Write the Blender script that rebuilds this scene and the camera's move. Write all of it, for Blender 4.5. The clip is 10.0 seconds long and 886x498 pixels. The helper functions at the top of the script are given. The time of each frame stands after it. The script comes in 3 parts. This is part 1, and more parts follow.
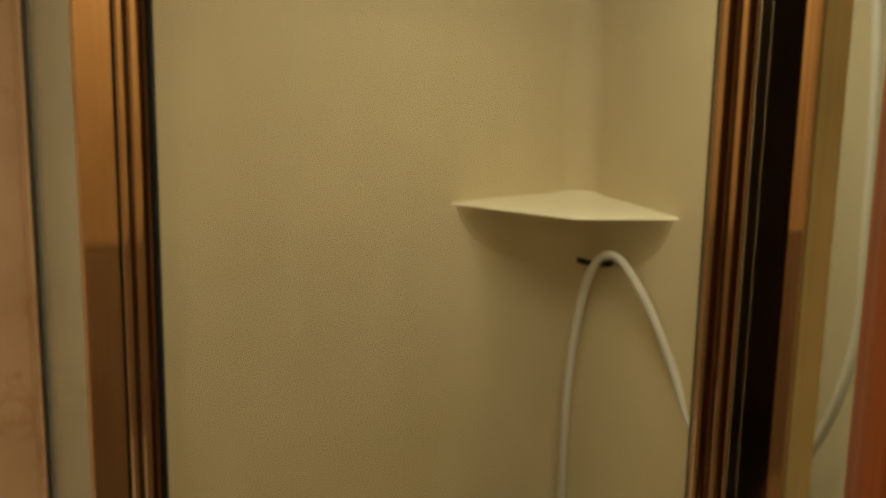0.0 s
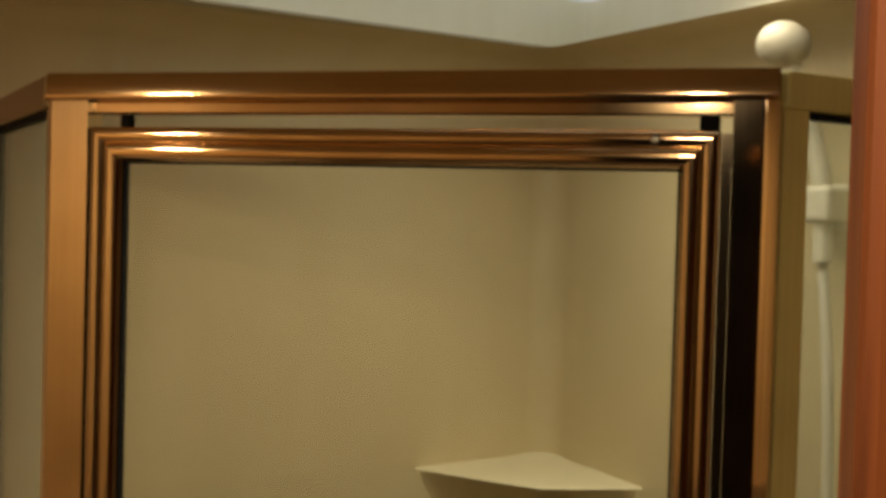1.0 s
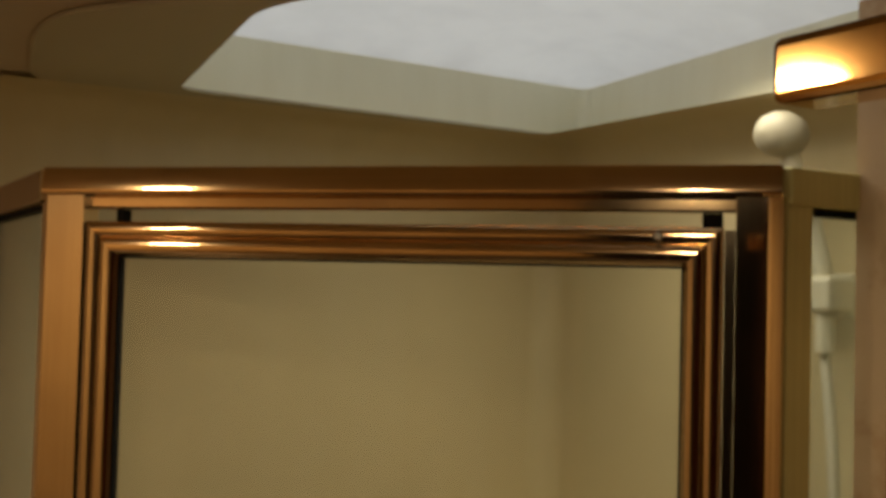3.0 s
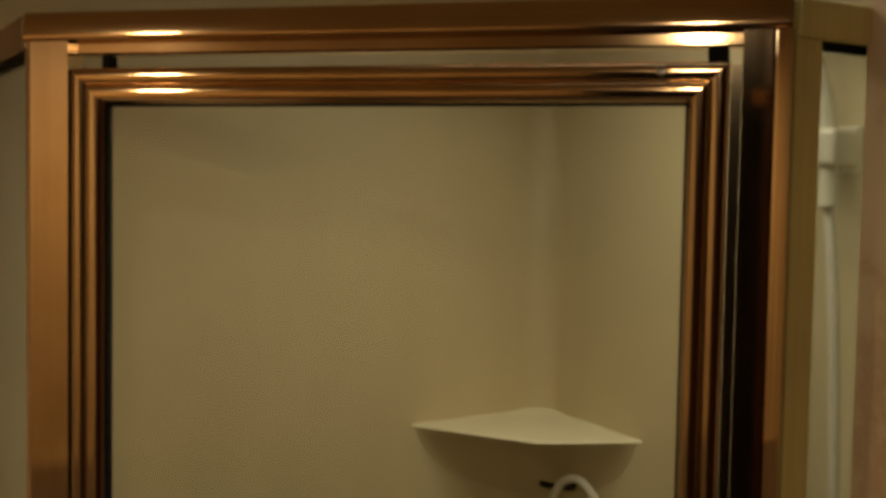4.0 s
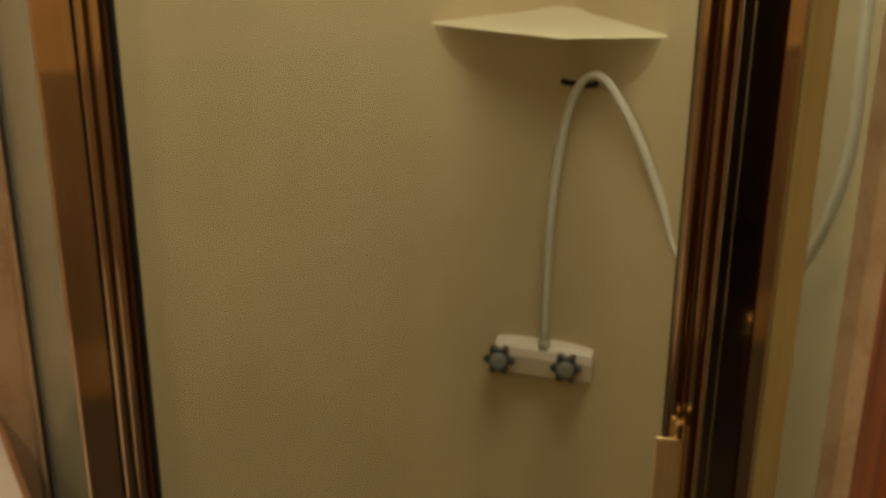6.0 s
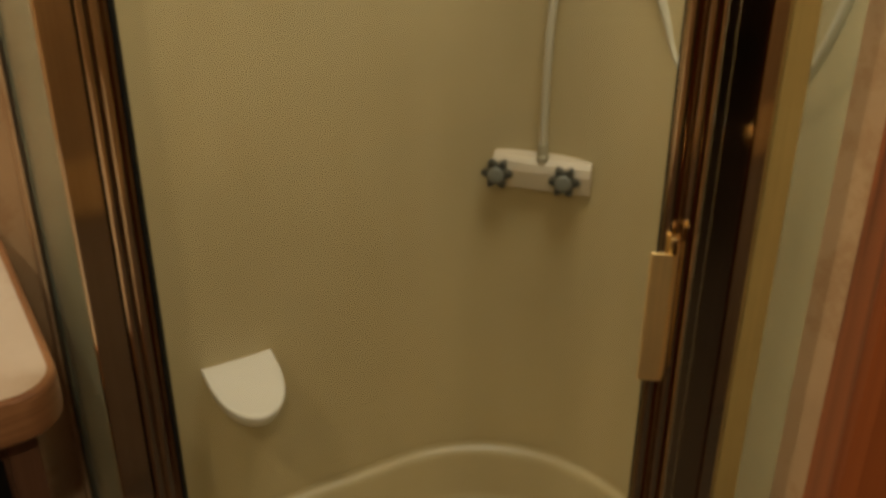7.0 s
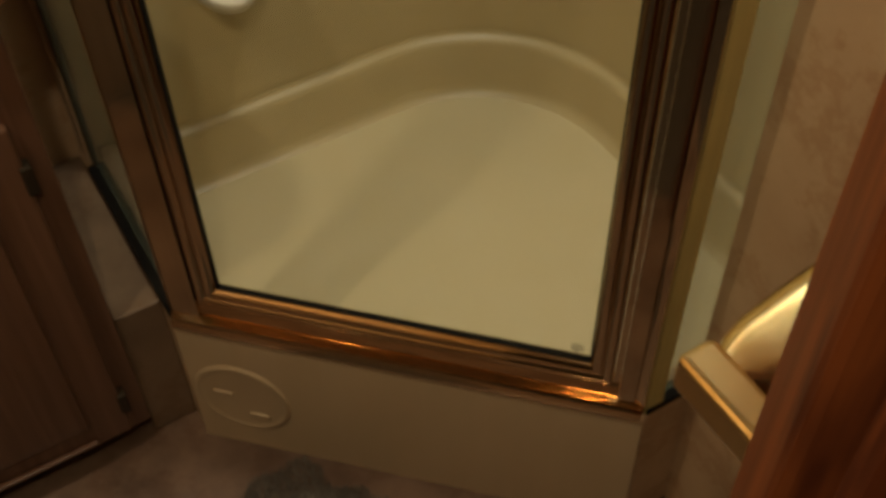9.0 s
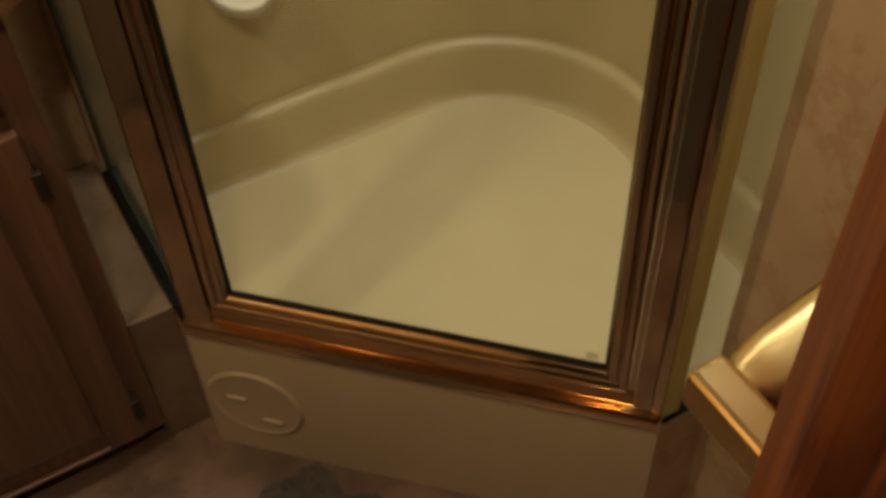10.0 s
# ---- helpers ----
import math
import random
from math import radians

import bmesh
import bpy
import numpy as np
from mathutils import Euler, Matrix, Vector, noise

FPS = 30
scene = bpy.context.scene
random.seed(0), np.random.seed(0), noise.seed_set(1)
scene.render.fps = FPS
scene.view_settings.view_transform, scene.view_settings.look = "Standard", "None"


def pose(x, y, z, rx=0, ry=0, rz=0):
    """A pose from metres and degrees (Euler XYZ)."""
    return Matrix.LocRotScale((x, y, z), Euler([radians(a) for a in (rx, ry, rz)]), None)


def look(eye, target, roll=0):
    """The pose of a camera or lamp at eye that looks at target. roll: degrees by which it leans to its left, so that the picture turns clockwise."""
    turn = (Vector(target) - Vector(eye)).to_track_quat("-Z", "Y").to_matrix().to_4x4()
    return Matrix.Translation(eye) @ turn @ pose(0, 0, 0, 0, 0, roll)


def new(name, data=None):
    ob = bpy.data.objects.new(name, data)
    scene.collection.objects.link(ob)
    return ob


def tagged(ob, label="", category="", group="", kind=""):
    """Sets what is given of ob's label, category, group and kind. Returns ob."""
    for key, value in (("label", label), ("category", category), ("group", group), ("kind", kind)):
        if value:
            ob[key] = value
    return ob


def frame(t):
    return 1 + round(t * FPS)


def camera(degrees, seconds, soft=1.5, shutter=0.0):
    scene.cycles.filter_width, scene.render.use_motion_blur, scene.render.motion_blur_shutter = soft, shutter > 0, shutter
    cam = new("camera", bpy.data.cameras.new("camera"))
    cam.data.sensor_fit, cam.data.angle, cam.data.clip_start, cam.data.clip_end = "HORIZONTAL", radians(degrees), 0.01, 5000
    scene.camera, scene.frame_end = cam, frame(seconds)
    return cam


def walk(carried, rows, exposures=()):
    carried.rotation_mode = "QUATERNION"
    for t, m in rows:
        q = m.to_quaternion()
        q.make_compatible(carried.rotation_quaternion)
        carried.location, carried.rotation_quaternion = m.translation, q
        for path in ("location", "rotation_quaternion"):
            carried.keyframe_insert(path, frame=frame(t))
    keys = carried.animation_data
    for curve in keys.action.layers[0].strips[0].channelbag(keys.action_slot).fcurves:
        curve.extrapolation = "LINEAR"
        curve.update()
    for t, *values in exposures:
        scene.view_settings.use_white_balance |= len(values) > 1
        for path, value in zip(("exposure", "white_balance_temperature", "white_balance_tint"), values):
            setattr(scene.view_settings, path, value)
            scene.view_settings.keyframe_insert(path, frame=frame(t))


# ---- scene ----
cam = camera(42.9, 10.0, soft=4.0)
PATH = [
    (0, (0.308, -0.914, 1.662), (-0.258, 0.96, 1.251), 1.1),
    (0.5, (0.309, -0.925, 1.725), (-0.221, 0.993, 1.523), 0.5),
    (1, (0.305, -0.927, 1.756), (-0.215, 1.004, 1.705), 1.6),
    (1.5, (0.302, -0.939, 1.777), (-0.194, 0.996, 1.859), 1.7),
    (2, (0.301, -0.942, 1.786), (-0.184, 0.991, 1.958), 1.5),
    (3.5, (0.292, -0.901, 1.758), (-0.226, 1.031, 1.747), 1.3),
    (4, (0.29, -0.894, 1.735), (-0.211, 1.039, 1.624), 1.0),
    (4.5, (0.292, -0.888, 1.714), (-0.215, 1.034, 1.497), 0.7),
    (5, (0.292, -0.886, 1.67), (-0.213, 1.018, 1.325), 0.5),
    (5.5, (0.296, -0.88, 1.661), (-0.219, 0.976, 1.121), 0.4),
    (7, (0.301, -0.854, 1.657), (-0.169, 0.802, 0.639), 0.2),
    (7.5, (0.296, -0.846, 1.632), (-0.159, 0.713, 0.464), -0.3),
    (8, (0.289, -0.838, 1.605), (-0.131, 0.617, 0.298), -0.1),
    (8.5, (0.291, -0.837, 1.576), (-0.068, 0.53, 0.161), 0.0),
    (9, (0.287, -0.83, 1.55), (-0.053, 0.426, 0.031), -1.3),
    (9.5, (0.288, -0.827, 1.542), (-0.066, 0.395, -0.002), -3.2),
    (10, (0.292, -0.816, 1.543), (-0.083, 0.434, 0.028), -2.4),
]
EXPOSURES = [(0.0, 0.12), (1.0, -0.12), (2.0, -0.3), (3.5, -0.54), (4.0, -0.57), (5.5, -0.25), (7.0, 0.36), (8.0, 0.32), (9.0, 0.32), (10.0, 0.50)]
walk(cam, [(t, look(a, b, r)) for t, a, b, r in PATH], EXPOSURES)

# ---- light: weak daylight through the roof dome, two warm ceiling lamps behind the camera ----
world = bpy.data.worlds.new("world")
scene.world = world
world.use_nodes = True
wn = world.node_tree
sky = wn.nodes.new("ShaderNodeTexSky")
sky.sky_type, sky.sun_disc = "NISHITA", False
sky.sun_elevation, sky.sun_rotation = radians(25), radians(200)
grey = wn.nodes.new("ShaderNodeHueSaturation")      # thin cloud takes most of the blue
grey.inputs["Saturation"].default_value = 0.08
wn.links.new(sky.outputs[0], grey.inputs["Color"])
wn.links.new(grey.outputs[0], wn.nodes["Background"].inputs[0])
wn.nodes["Background"].inputs[1].default_value = 0.27


def lamp(eye, target, watts, size, colour):
    data = bpy.data.lights.new("lamp", "AREA")
    data.shape, data.size, data.energy, data.color = "DISK", size, watts, colour
    ob = new("lamp", data)
    ob.matrix_world = look(eye, target)
    return ob


WARM = (1.0, 0.81, 0.525)
# each fixture: a flat lens that shines down, and the bulb's weaker light to the sides
for x, y, watts, aside in ((-0.52, -0.595, 3.8, 0.6), (0.230, -0.90, 3.7, 1.8)):
    lamp((x, y, 2.004), (x, y + 0.001, 0), watts, 0.07, WARM)
    bulb = bpy.data.lights.new("lamp", "POINT")
    bulb.energy, bulb.color, bulb.shadow_soft_size = aside, WARM, 0.03
    new("lamp", bulb).location = (x, y, 1.988)
# the sky's light that falls straight down through the dome
day = lamp((0.15, 0.30, 2.072), (0.15, 0.3001, 0), 3.1, 0.42, (1.0, 0.92, 0.72))
day.data.spread = radians(136)

# ---- plan ----
C, R = 0.88, 0.30            # shower walls y = C + x and y = C - x, joined by a rounded corner of radius R
CEIL = 2.023
S2 = math.sqrt(0.5)
HALF = 0.326                 # half the width of the shower front
END = (C - HALF) / 2         # how far the side panels reach back
U_L, U_R = Vector((-S2, S2, 0)), Vector((S2, S2, 0))


# ---- materials ----
def material(name, build):
    m = bpy.data.materials.new(name)
    m.use_nodes = True
    nt = m.node_tree
    build(nt, nt.nodes["Principled BSDF"])
    return m


def node(nt, kind, **values):
    n = nt.nodes.new("ShaderNode" + kind)
    for key, value in values.items():
        n.inputs[key.replace("_", " ")].default_value = value
    return n


def coords(nt, scale=(1, 1, 1)):
    tc = nt.nodes.new("ShaderNodeTexCoord")
    mp = nt.nodes.new("ShaderNodeMapping")
    mp.inputs["Scale"].default_value = scale
    nt.links.new(tc.outputs["Object"], mp.inputs["Vector"])
    return mp.outputs[0]


def noise_at(nt, where, scale, detail=5.0, rough=0.55):
    n = node(nt, "TexNoise", Scale=scale, Detail=detail, Roughness=rough)
    nt.links.new(where, n.inputs["Vector"])
    return n.outputs["Fac"]


def ramp(nt, fac, stops):
    r = nt.nodes.new("ShaderNodeValToRGB")
    els = r.color_ramp.elements
    while len(els) < len(stops):
        els.new(0.5)
    for e, (p, c) in zip(els, stops):
        e.position, e.color = p, (*c, 1)
    nt.links.new(fac, r.inputs[0])
    return r.outputs[0]


def mix(nt, a, b, fac):
    m = nt.nodes.new("ShaderNodeMix")
    m.data_type, m.blend_type = "RGBA", "MULTIPLY"
    nt.links.new(a, m.inputs["A"])
    nt.links.new(b, m.inputs["B"])
    m.inputs["Factor"].default_value = fac
    return m.outputs["Result"]


def bump(nt, bsdf, height, strength, distance=0.001):
    b = node(nt, "Bump", Strength=strength, Distance=distance)
    nt.links.new(height, b.inputs["Height"])
    nt.links.new(b.outputs[0], bsdf.inputs["Normal"])


def span(nt, fac, lo, hi):
    m = node(nt, "MapRange")
    m.inputs["To Min"].default_value, m.inputs["To Max"].default_value = lo, hi
    nt.links.new(fac, m.inputs["Value"])
    return m.outputs[0]


def plastic(base, rough=0.35, stain=0.12, relief=0.04):
    def build(nt, b):
        w = coords(nt)
        n1, n2 = noise_at(nt, w, 2.2, 4), noise_at(nt, coords(nt, (9, 9, 1.2)), 3.0, 6)
        lo = tuple(v * (1 - stain) for v in base)
        col = mix(nt, ramp(nt, n1, [(0.3, lo), (0.7, base)]), ramp(nt, n2, [(0.3, (0.93, 0.92, 0.88)), (0.65, (1, 1, 1))]), 0.7)
        nt.links.new(col, b.inputs["Base Color"])
        nt.links.new(span(nt, n2, rough - 0.06, rough + 0.10), b.inputs["Roughness"])
        if relief:
            bump(nt, b, noise_at(nt, w, 260, 2), relief, 0.0004)
    return build


def brass(base, rough, streak):
    """Anodised metal drawn lengthwise; streak: scales along x, y, z, small along the run."""
    def build(nt, b):
        b.inputs["Metallic"].default_value = 1
        n1, n2 = noise_at(nt, coords(nt, streak), 1.0, 4), noise_at(nt, coords(nt), 9, 5)
        dark = tuple(v * 0.92 for v in base)
        nt.links.new(mix(nt, ramp(nt, n1, [(0.35, dark), (0.62, base)]), ramp(nt, n2, [(0.3, (0.8, 0.76, 0.7)), (0.6, (1, 1, 1))]), 0.5), b.inputs["Base Color"])
        nt.links.new(span(nt, n2, rough - 0.02, rough + 0.05), b.inputs["Roughness"])
        bump(nt, b, n1, 0.05, 0.0003)
    return build


def wood(dark, light, grain, rough=0.38):
    def build(nt, b):
        n1 = noise_at(nt, coords(nt, grain), 1.0, 7, 0.65)
        n2 = noise_at(nt, coords(nt, tuple(g * 0.22 for g in grain)), 1.0, 3)
        mid = tuple((a + c) / 2 for a, c in zip(dark, light))
        col = mix(nt, ramp(nt, n1, [(0.3, dark), (0.5, mid), (0.68, light)]), ramp(nt, n2, [(0.35, (0.72, 0.66, 0.6)), (0.6, (1, 1, 1))]), 0.8)
        nt.links.new(col, b.inputs["Base Color"])
        nt.links.new(span(nt, n1, rough + 0.1, rough - 0.05), b.inputs["Roughness"])
        bump(nt, b, n1, 0.25, 0.0006)
    return build


def knotty(dark, light, grain, rough):
    """Stained wood with long dark flecks that run with the grain."""
    first = wood(dark, light, grain, rough)

    def build(nt, b):
        first(nt, b)
        col = b.inputs["Base Color"].links[0].from_socket
        flecks = noise_at(nt, coords(nt, (70, 70, 7)), 1.0, 3, 0.5)
        nt.links.new(mix(nt, col, ramp(nt, flecks, [(0.33, (0.34, 0.24, 0.2)), (0.45, (1, 1, 1))]), 0.85), b.inputs["Base Color"])
    return build


def marbled(pale, tan, vein, rough=0.5):
    """Printed marble paper: cloudy ground, rusty patches and thin veins."""
    def build(nt, b):
        w = coords(nt)
        n1, n2 = noise_at(nt, w, 7, 6, 0.6), noise_at(nt, w, 2.6, 8, 0.7)
        n3 = noise_at(nt, w, 38, 3)
        base = mix(nt, ramp(nt, n1, [(0.32, tan), (0.62, pale)]), ramp(nt, n2, [(0.46, (1, 1, 1)), (0.5, vein), (0.54, (1, 1, 1))]), 0.35)
        nt.links.new(mix(nt, base, ramp(nt, n3, [(0.26, (0.6, 0.45, 0.33)), (0.38, (1, 1, 1))]), 0.22), b.inputs["Base Color"])
        nt.links.new(span(nt, n1, rough - 0.05, rough + 0.1), b.inputs["Roughness"])
        bump(nt, b, n3, 0.12, 0.0006)
    return build


def plain(base, rough, metal=0.0):
    def build(nt, b):
        n = noise_at(nt, coords(nt), 30, 4)
        nt.links.new(ramp(nt, n, [(0.3, tuple(v * 0.8 for v in base)), (0.65, base)]), b.inputs["Base Color"])
        nt.links.new(span(nt, n, rough - 0.05, rough + 0.08), b.inputs["Roughness"])
        b.inputs["Metallic"].default_value = metal
    return build


def clear_pane(nt, b):
    lw, tr, gl = node(nt, "LayerWeight", Blend=0.5), nt.nodes.new("ShaderNodeBsdfTransparent"), node(nt, "BsdfGlossy", Roughness=0.02)
    up = nt.nodes.new("ShaderNodeMath")
    up.operation = "POWER"
    up.inputs[1].default_value = 4.0
    nt.links.new(lw.outputs["Facing"], up.inputs[0])
    fres = node(nt, "MapRange")
    fres.inputs["To Min"].default_value, fres.inputs["To Max"].default_value = 0.035, 0.9
    nt.links.new(up.outputs[0], fres.inputs["Value"])
    tr.inputs[0].default_value = (0.955, 0.965, 0.94, 1)
    m = nt.nodes.new("ShaderNodeMixShader")
    nt.links.new(fres.outputs[0], m.inputs[0])
    nt.links.new(tr.outputs[0], m.inputs[1])
    nt.links.new(gl.outputs[0], m.inputs[2])
    nt.links.new(m.outputs[0], nt.nodes["Material Output"].inputs[0])


def hazed_pane(nt, b):
    """Clear glass with a thin green-grey diffuse layer mixed over it."""
    clear_pane(nt, b)
    out = nt.nodes["Material Output"].inputs[0]
    film, m = nt.nodes.new("ShaderNodeBsdfDiffuse"), nt.nodes.new("ShaderNodeMixShader")
    nt.links.new(ramp(nt, noise_at(nt, coords(nt, (8, 8, 1.5)), 2.0, 4), [(0.3, (0.46, 0.54, 0.43)), (0.7, (0.56, 0.64, 0.52))]), film.inputs[0])
    m.inputs[0].default_value = 0.20
    first = out.links[0].from_socket
    nt.links.new(first, m.inputs[1])
    nt.links.new(film.outputs[0], m.inputs[2])
    nt.links.new(m.outputs[0], out)


def frosted(nt, b):
    tr, df, m = nt.nodes.new("ShaderNodeBsdfTransparent"), nt.nodes.new("ShaderNodeBsdfDiffuse"), nt.nodes.new("ShaderNodeMixShader")
    df.inputs[0].default_value = (0.35, 0.33, 0.28, 1)
    m.inputs[0].default_value = 0.22
    nt.links.new(tr.outputs[0], m.inputs[1])
    nt.links.new(df.outputs[0], m.inputs[2])
    nt.links.new(m.outputs[0], nt.nodes["Material Output"].inputs[0])


def milky(nt, b):
    tl, df = nt.nodes.new("ShaderNodeBsdfTranslucent"), nt.nodes.new("ShaderNodeBsdfDiffuse")
    n = noise_at(nt, coords(nt), 12, 5)
    nt.links.new(ramp(nt, n, [(0.3, (0.86, 0.86, 0.82)), (0.6, (0.95, 0.95, 0.90))]), tl.inputs[0])
    df.inputs[0].default_value = (0.85, 0.86, 0.84, 1)
    m = nt.nodes.new("ShaderNodeMixShader")
    m.inputs[0].default_value = 0.3
    nt.links.new(tl.outputs[0], m.inputs[1])
    nt.links.new(df.outputs[0], m.inputs[2])
    nt.links.new(m.outputs[0], nt.nodes["Material Output"].inputs[0])


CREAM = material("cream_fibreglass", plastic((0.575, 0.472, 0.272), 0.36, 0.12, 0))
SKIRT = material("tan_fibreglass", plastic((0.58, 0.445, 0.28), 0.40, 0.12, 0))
# Paler copy of CREAM for upward faces: overhead light put into the colour.
LIT_CREAM = material("lit_cream_fibreglass", plastic((0.72, 0.64, 0.42), 0.38, 0.07, 0))
WHITE = material("white_plastic", plastic((0.82, 0.77, 0.685), 0.32, 0.05))
# Paler copy of the skylight moulding: the well's sky light is in the colour.
LIT_WELL = material("lit_well_plastic", plastic((0.86, 0.84, 0.66), 0.4, 0.05))
COPPERY = material("aged_brass", brass((0.66, 0.38, 0.14), 0.055, (40, 40, 40)))
PLATE = material("yellowed_plastic", plastic((0.70, 0.60, 0.46), 0.38, 0.10))
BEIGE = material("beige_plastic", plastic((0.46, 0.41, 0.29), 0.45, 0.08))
IVORY = material("ivory_plastic", plastic((0.66, 0.61, 0.46), 0.42, 0.08))
GOLD_X = material("gold_along_x", brass((0.80, 0.56, 0.32), 0.075, (4, 260, 260)))
GOLD_Z = material("gold_along_z", brass((0.75, 0.60, 0.42), 0.085, (260, 260, 4)))
# Darker copy of the gold: the upright's dark reflection is partly in the colour.
DARKER_GOLD = material("darker_gold", brass((0.66, 0.52, 0.36), 0.05, (260, 260, 4)))
PALE_GOLD = material("pale_gold", brass((0.74, 0.66, 0.29), 0.55, (180, 180, 5)))
PALE_GOLD.node_tree.nodes["Principled BSDF"].inputs["Metallic"].default_value = 0.5      # matt lacquer over the metal
SATIN = material("satin_brass", brass((0.96, 0.76, 0.38), 0.58, (180, 180, 6)))
# Darker copy of the gold; the left rail's shade is in the colour.
SHADE_GOLD = material("shaded_gold", brass((0.42, 0.30, 0.16), 0.32, (180, 180, 6)))
POLISHED = material("polished_brass", brass((0.95, 0.71, 0.34), 0.20, (40, 40, 40)))
HOSE = material("hose_plastic", plastic((0.60, 0.56, 0.44), 0.4, 0.08))
BLACK = material("black_rubber", plain((0.008, 0.007, 0.006), 0.85))
BLACK.node_tree.nodes["Principled BSDF"].inputs["Specular IOR Level"].default_value = 0.15
GLASS = material("clear_glass", clear_pane)
HAZED = material("hazed_glass", hazed_pane)
HAZE = material("frosted_glass", frosted)
MILK = material("milky_acrylic", milky)
DARK = material("dark_bronze", plain((0.06, 0.045, 0.03), 0.5, 0.6))
CHROME = material("dull_chrome", plain((0.42, 0.40, 0.35), 0.34, 1.0))
GREY = material("grey_plastic", plain((0.20, 0.20, 0.165), 0.4))
SMOKE = material("smoked_knob", plain((0.055, 0.055, 0.046), 0.3))
PAPER = material("marbled_wallpaper", marbled((0.56, 0.405, 0.25), (0.47, 0.325, 0.195), (0.6, 0.42, 0.28)))
# The wallpaper's marbling in a darker tone.
LEDGE = material("darker_marbled_board", marbled((0.24, 0.165, 0.105), (0.155, 0.10, 0.062), (0.6, 0.42, 0.28)))
VINYL = material("marbled_vinyl", marbled((0.21, 0.132, 0.090), (0.095, 0.058, 0.040), (0.5, 0.32, 0.2), 0.42))
CEILING = material("ceiling_vinyl", plastic((0.52, 0.43, 0.31), 0.7, 0.1, 0.3))
OAK = material("cabinet_oak", wood((0.125, 0.060, 0.036), (0.20, 0.104, 0.062), (70, 70, 3)))
OAK_EDGE = material("counter_edge_oak", wood((0.20, 0.09, 0.04), (0.40, 0.20, 0.09), (8, 8, 90)))
REDWOOD = material("door_wood", knotty((0.080, 0.020, 0.005), (0.215, 0.058, 0.012), (60, 60, 1.2), 0.55))
LAMINATE = material("counter_laminate", marbled((0.62, 0.53, 0.44), (0.54, 0.45, 0.36), (0.85, 0.78, 0.7), 0.3))
CARPET = material("dark_carpet", plain((0.075, 0.062, 0.051), 0.95))
REDWOOD.node_tree.nodes["Principled BSDF"].inputs["Specular IOR Level"].default_value = 0.25
RUG = material("grey_rug", plain((0.17, 0.145, 0.118), 0.95))
HALLWALL = material("hall_panelling", wood((0.08, 0.055, 0.04), (0.15, 0.105, 0.075), (30, 30, 2), 0.5))
# Paler than HALLWALL, to lift the dark bands reflected in the gold.
HALLSIDE = material("passage_panelling", wood((0.22, 0.185, 0.145), (0.36, 0.31, 0.25), (30, 30, 2), 0.5))
UMBER = material("umber_panelling", wood((0.25, 0.165, 0.088), (0.38, 0.26, 0.145), (40, 40, 2.5), 0.5))
GREYWOOD = material("grey_brown_panelling", wood((0.19, 0.145, 0.11), (0.29, 0.23, 0.175), (40, 40, 2.5), 0.5))
HONEY = material("honey_panelling", wood((0.45, 0.29, 0.13), (0.70, 0.48, 0.235), (40, 40, 2.5), 0.45))


# ---- mesh helpers ----
TURNED = set()               # meshes made by turning or drawing, shaded smooth


def finish(bm, name, mat, sharp=0):
    sharp = sharp or (30 if id(bm) in TURNED else 13)
    TURNED.discard(id(bm))
    bmesh.ops.recalc_face_normals(bm, faces=bm.faces)
    me = bpy.data.meshes.new(name)
    bm.to_mesh(me)
    bm.free()
    me.materials.append(mat)
    for p in me.polygons:
        p.use_smooth = True
    me.set_sharp_from_angle(angle=radians(sharp))
    return me


def part(name, bm, mat, parent, label="", sharp=0):
    ob = new(name, finish(bm, name, mat, sharp))
    ob.parent = parent
    return tagged(ob, label)


def thing(name, label, category, group="", kind=""):
    return tagged(new(name), label, category, group, kind)


def solo(name, bm, mat, label, category, kind="", sharp=0):
    return tagged(new(name, finish(bm, name, mat, sharp)), label, category, "", kind)


def bevel(bm, width, segments=2, angle=30):
    edges = [e for e in bm.edges if len(e.link_faces) == 2 and e.calc_face_angle(0) > radians(angle)]
    bmesh.ops.bevel(bm, geom=edges, offset=width, segments=segments, profile=0.5, affect="EDGES")
    return bm


def prism(poly, z0, z1, edge=0.0):
    bm = bmesh.new()
    lo, hi = [bm.verts.new((x, y, z0)) for x, y in poly], [bm.verts.new((x, y, z1)) for x, y in poly]
    bm.faces.new(lo[::-1])
    bm.faces.new(hi)
    for i in range(len(poly)):
        j = (i + 1) % len(poly)
        bm.faces.new((lo[i], lo[j], hi[j], hi[i]))
    bmesh.ops.recalc_face_normals(bm, faces=bm.faces)
    return bevel(bm, edge) if edge else bm


def block(a, b, edge=0.0, m=None):
    bm = prism([(a[0], a[1]), (b[0], a[1]), (b[0], b[1]), (a[0], b[1])], a[2], b[2], edge)
    if m is not None:
        bm.transform(m)
    return bm


def strip_plan(p, u, v, a, b, c, d):
    """Rectangle in plan: from p, a to b along u and c to d along v."""
    p, u, v = Vector(p), Vector(u), Vector(v)
    return [tuple((p + u * i + v * j)[:2]) for i, j in ((a, c), (b, c), (b, d), (a, d))]


def loft(rings, closed=True, caps=True):
    bm = bmesh.new()
    vs = [[bm.verts.new(p) for p in ring] for ring in rings]
    n = len(rings[0])
    for a, b in zip(vs, vs[1:]):
        for i in range(n if closed else n - 1):
            j = (i + 1) % n
            bm.faces.new((a[i], a[j], b[j], b[i]))
    if caps and closed:
        bm.faces.new(vs[0][::-1])
        bm.faces.new(vs[-1])
    return bm


